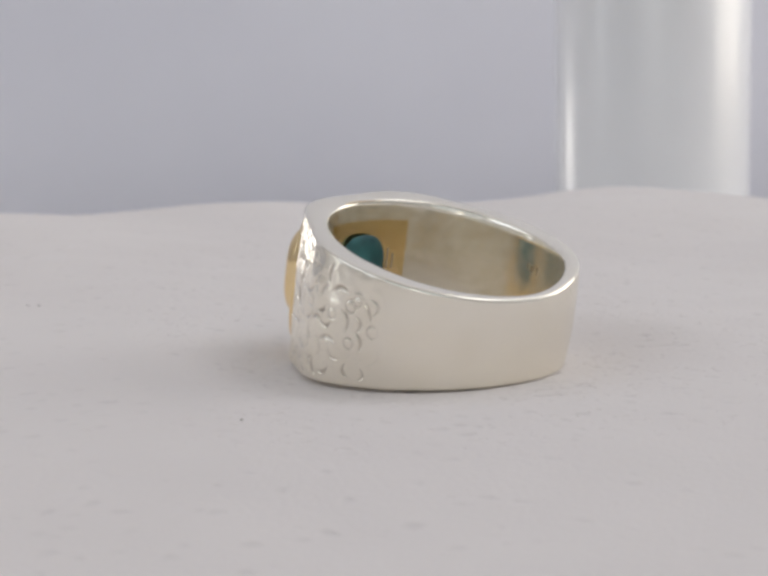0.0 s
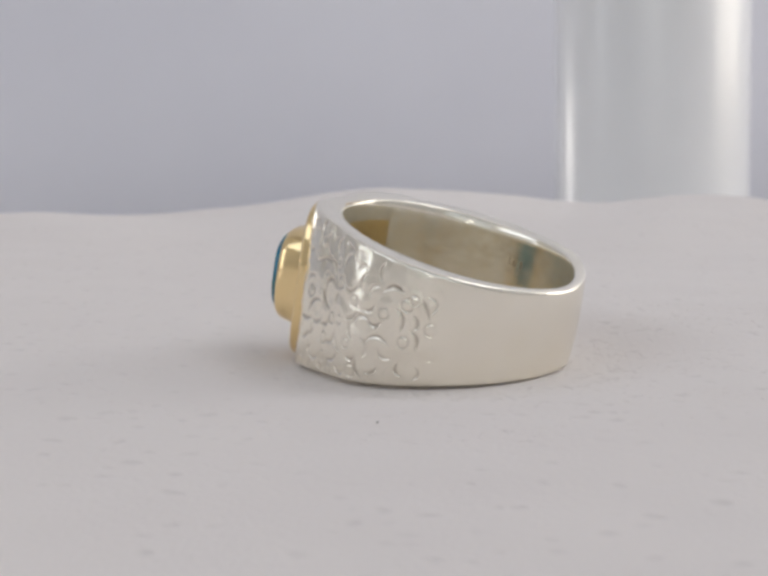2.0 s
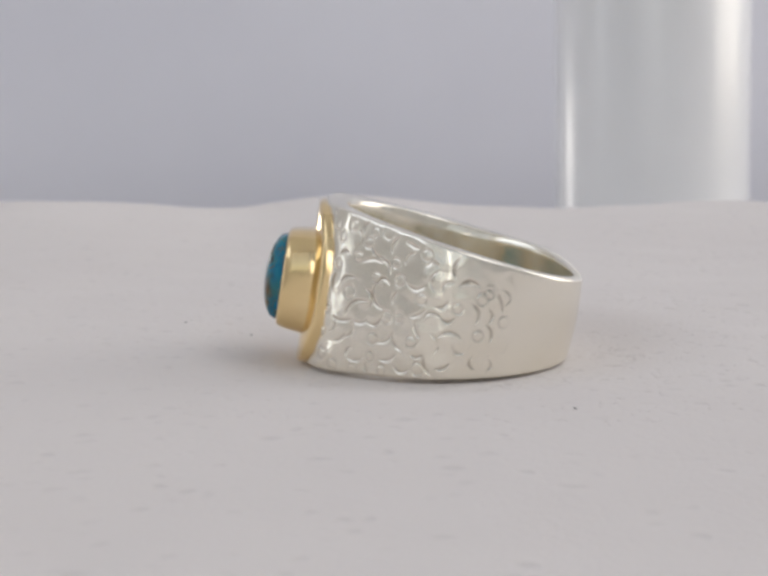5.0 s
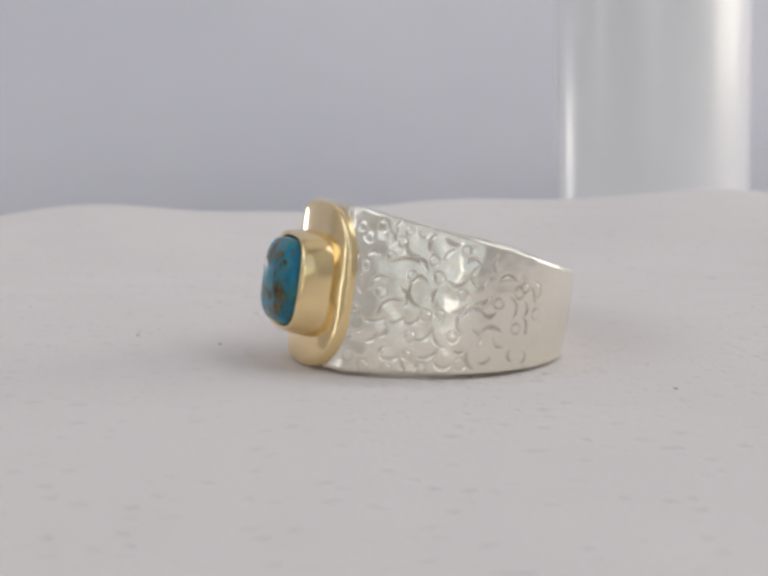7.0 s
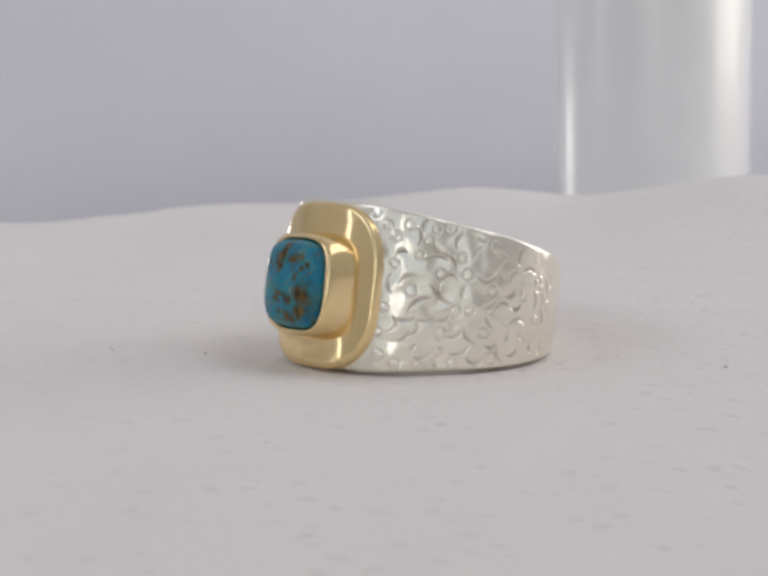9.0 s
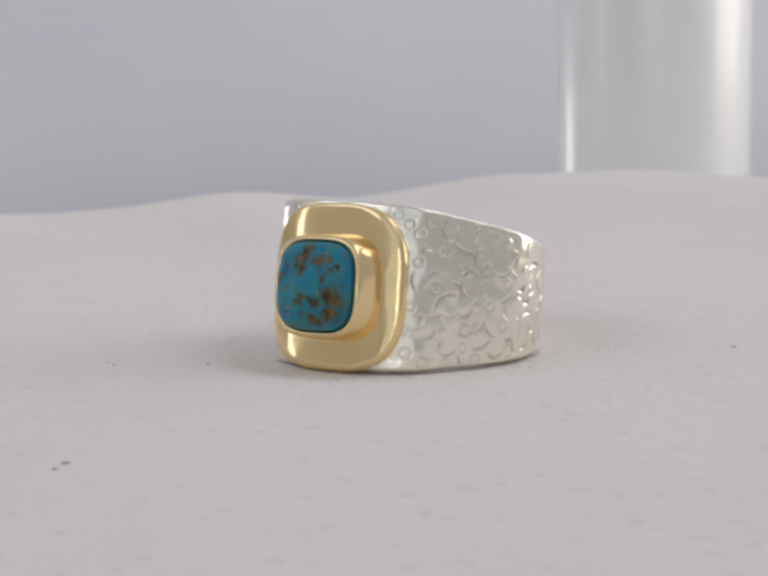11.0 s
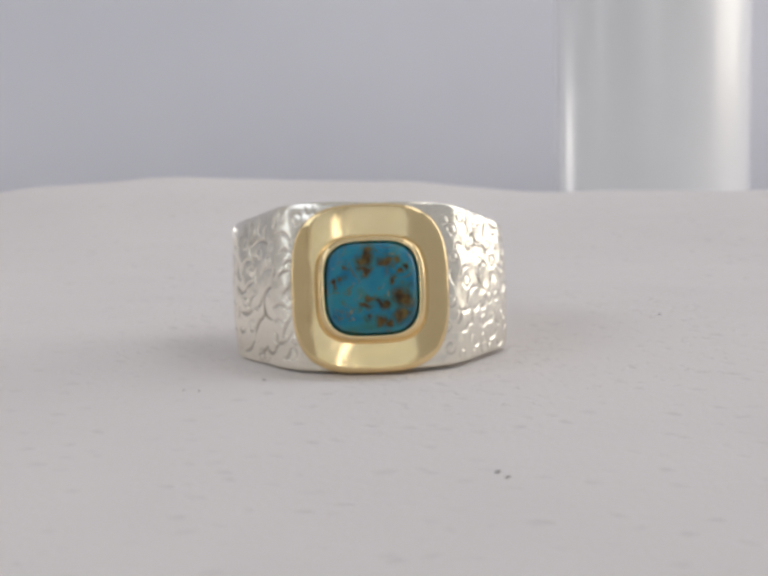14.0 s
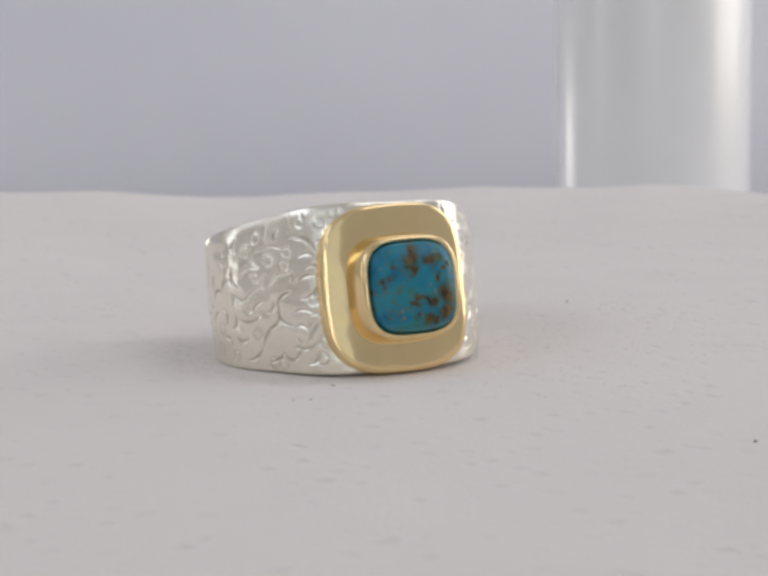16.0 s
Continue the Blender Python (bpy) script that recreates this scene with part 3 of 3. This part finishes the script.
def plate_drop(x):
    """How far the plate falls away from its middle, in millimetres."""
    u = (x / 5.7) ** 2
    return 0.40 * u + 0.58 * u * u


def make_plate(root):
    """The gold plate, bent round the band."""
    cols = 160
    spec = [(i / 24, 0.0) for i in range(23)] + [(0.958, 0.008), (0.974, 0.03), (0.987, 0.08),
            (0.996, 0.15), (1.0, 0.25), (1.0, 2.3)]
    verts = []
    for k, down in spec:
        for j in range(cols):
            x, z = cushion(2 * math.pi * j / cols, 5.69 * k, 6.05 * k, 3.2)
            hand = 0.035 * noise.noise(Vector((x * 0.55, z * 0.55, 5.0))) + 0.008 * noise.noise(Vector((x * 1.6, z * 1.6, 9.0)))
            verts.append(((x - 0.10) * MM, (-PLATE_Y + plate_drop(x) + hand + down) * MM, (z - 0.12) * MM))
    me = mesh_of("plate", verts, [f[::-1] for f in rows_faces(len(spec), cols)], GOLD)
    return part_mesh("plate", me, root, "polished gold cushion-shaped plate bent round the band")


def loft(name, sections, mat, root, label, power, cz):
    cols = 128
    verts = []
    for hw, hh, y in sections:
        for j in range(cols):
            x, z = cushion(2 * math.pi * j / cols, hw, hh, power)
            verts.append((x * MM, y * MM, (z + cz) * MM))
    faces = [f[::-1] for f in rows_faces(len(sections), cols)]
    return part_mesh(name, mesh_of(name, verts, faces, mat), root, label)


def make_ring():
    root = new("finger_ring")
    tagged(root, "silver and gold signet-style ring with a turquoise stone lying on cloth", "ring")
    make_band(root)
    make_plate(root)
    loft("bezel", [(4.12, 3.97, -8.6), (4.10, 3.95, -9.9), (4.06, 3.92, -10.4), (4.00, 3.86, -10.8),
                   (3.90, 3.78, -11.4), (3.78, 3.69, -11.9), (3.72, 3.64, -12.07), (3.63, 3.55, -12.20), (3.50, 3.44, -12.27),
                   (3.36, 3.33, -12.26), (3.27, 3.26, -12.17), (3.24, 3.23, -11.95), (3.24, 3.23, -11.6), (2.6, 2.6, -11.5)], GOLD, root,
         "polished gold bezel wall round the stone", 3.4, -0.2)
    dome = [(3.17, -11.55), (3.17, -12.18), (3.14, -12.48), (3.00, -12.80), (2.68, -13.06), (2.18, -13.30), (1.55, -13.46), (0.8, -13.57), (0.0, -13.60)]
    loft("stone", [(w, w, y) for w, y in dome], TURQUOISE, root, "blue turquoise cabochon with brown matrix", 3.5, -0.2)
    # the back of the setting, seen inside the finger hole
    cols, rws = 24, 8
    verts = []
    for i in range(rws):
        for j in range(cols):
            p = radians(-28 + 56 * j / (cols - 1))
            edge = 0.0 if i in (0, rws - 1) or j in (0, cols - 1) else 0.06
            verts.append(((IN_R - edge) * math.sin(p) * MM, (IN_Y - (IN_R - edge) * math.cos(p)) * MM, (-4.2 + 8.6 * i / (rws - 1)) * MM))
    part_mesh("back_plate", mesh_of("back_plate", verts, rows_faces(rws, cols, False), GOLD), root, "gold back of the setting inside the band")
    back = [(2.4, -7.8), (2.35, -7.72), (2.15, -7.64), (1.55, -7.54), (0.8, -7.49), (0.0, -7.48)]
    loft("stone_back", [(w, w * 1.15, y) for w, y in back[::-1]], STONE_SHADED, root, "back of the stone showing through the band, its teal darkened as in shade", 2.6, 0.6)
    # worn stamps inside the band, too small to read
    for name, p, z, w, h in (("hallmark", -97, 2.5, 0.14, 0.6), ("hallmark", -100, 2.4, 0.30, 0.5), ("hallmark", -104, 2.35, 0.14, 0.65),
                             ("hallmark", -18, 1.4, 0.16, 1.6), ("hallmark", -21, 1.2, 0.16, 1.2)):
        bm = box(-w / 2 * MM, w / 2 * MM, -0.05 * MM, 0.05 * MM, -h / 2 * MM, h / 2 * MM, 0.02 * MM)
        ob = part(name, bm, TARNISH, root, "dark worn stamp")
        r = IN_R - (0.07 if abs(p) < 30 else 0.0)
        ob.matrix_basis = pose(r * math.sin(radians(p)) * MM, (IN_Y - r * math.cos(radians(p))) * MM, z * MM, 0, 0, p)
    return root


ring_ob = make_ring()


# ---- what moves ----
def motions():
    walk(cloth_ob, [(t, pose(0, 0, 0, 0, 0, a)) for t, a in TURN])
    walk(turntable_ob, [(t, pose(0, 0, -0.055, 0, 0, a)) for t, a in TURN])
    walk(ring_ob, [(t, pose(0, 0, 0, 0, 0, a) @ RING_IN_TABLE) for t, a in TURN])


motions()
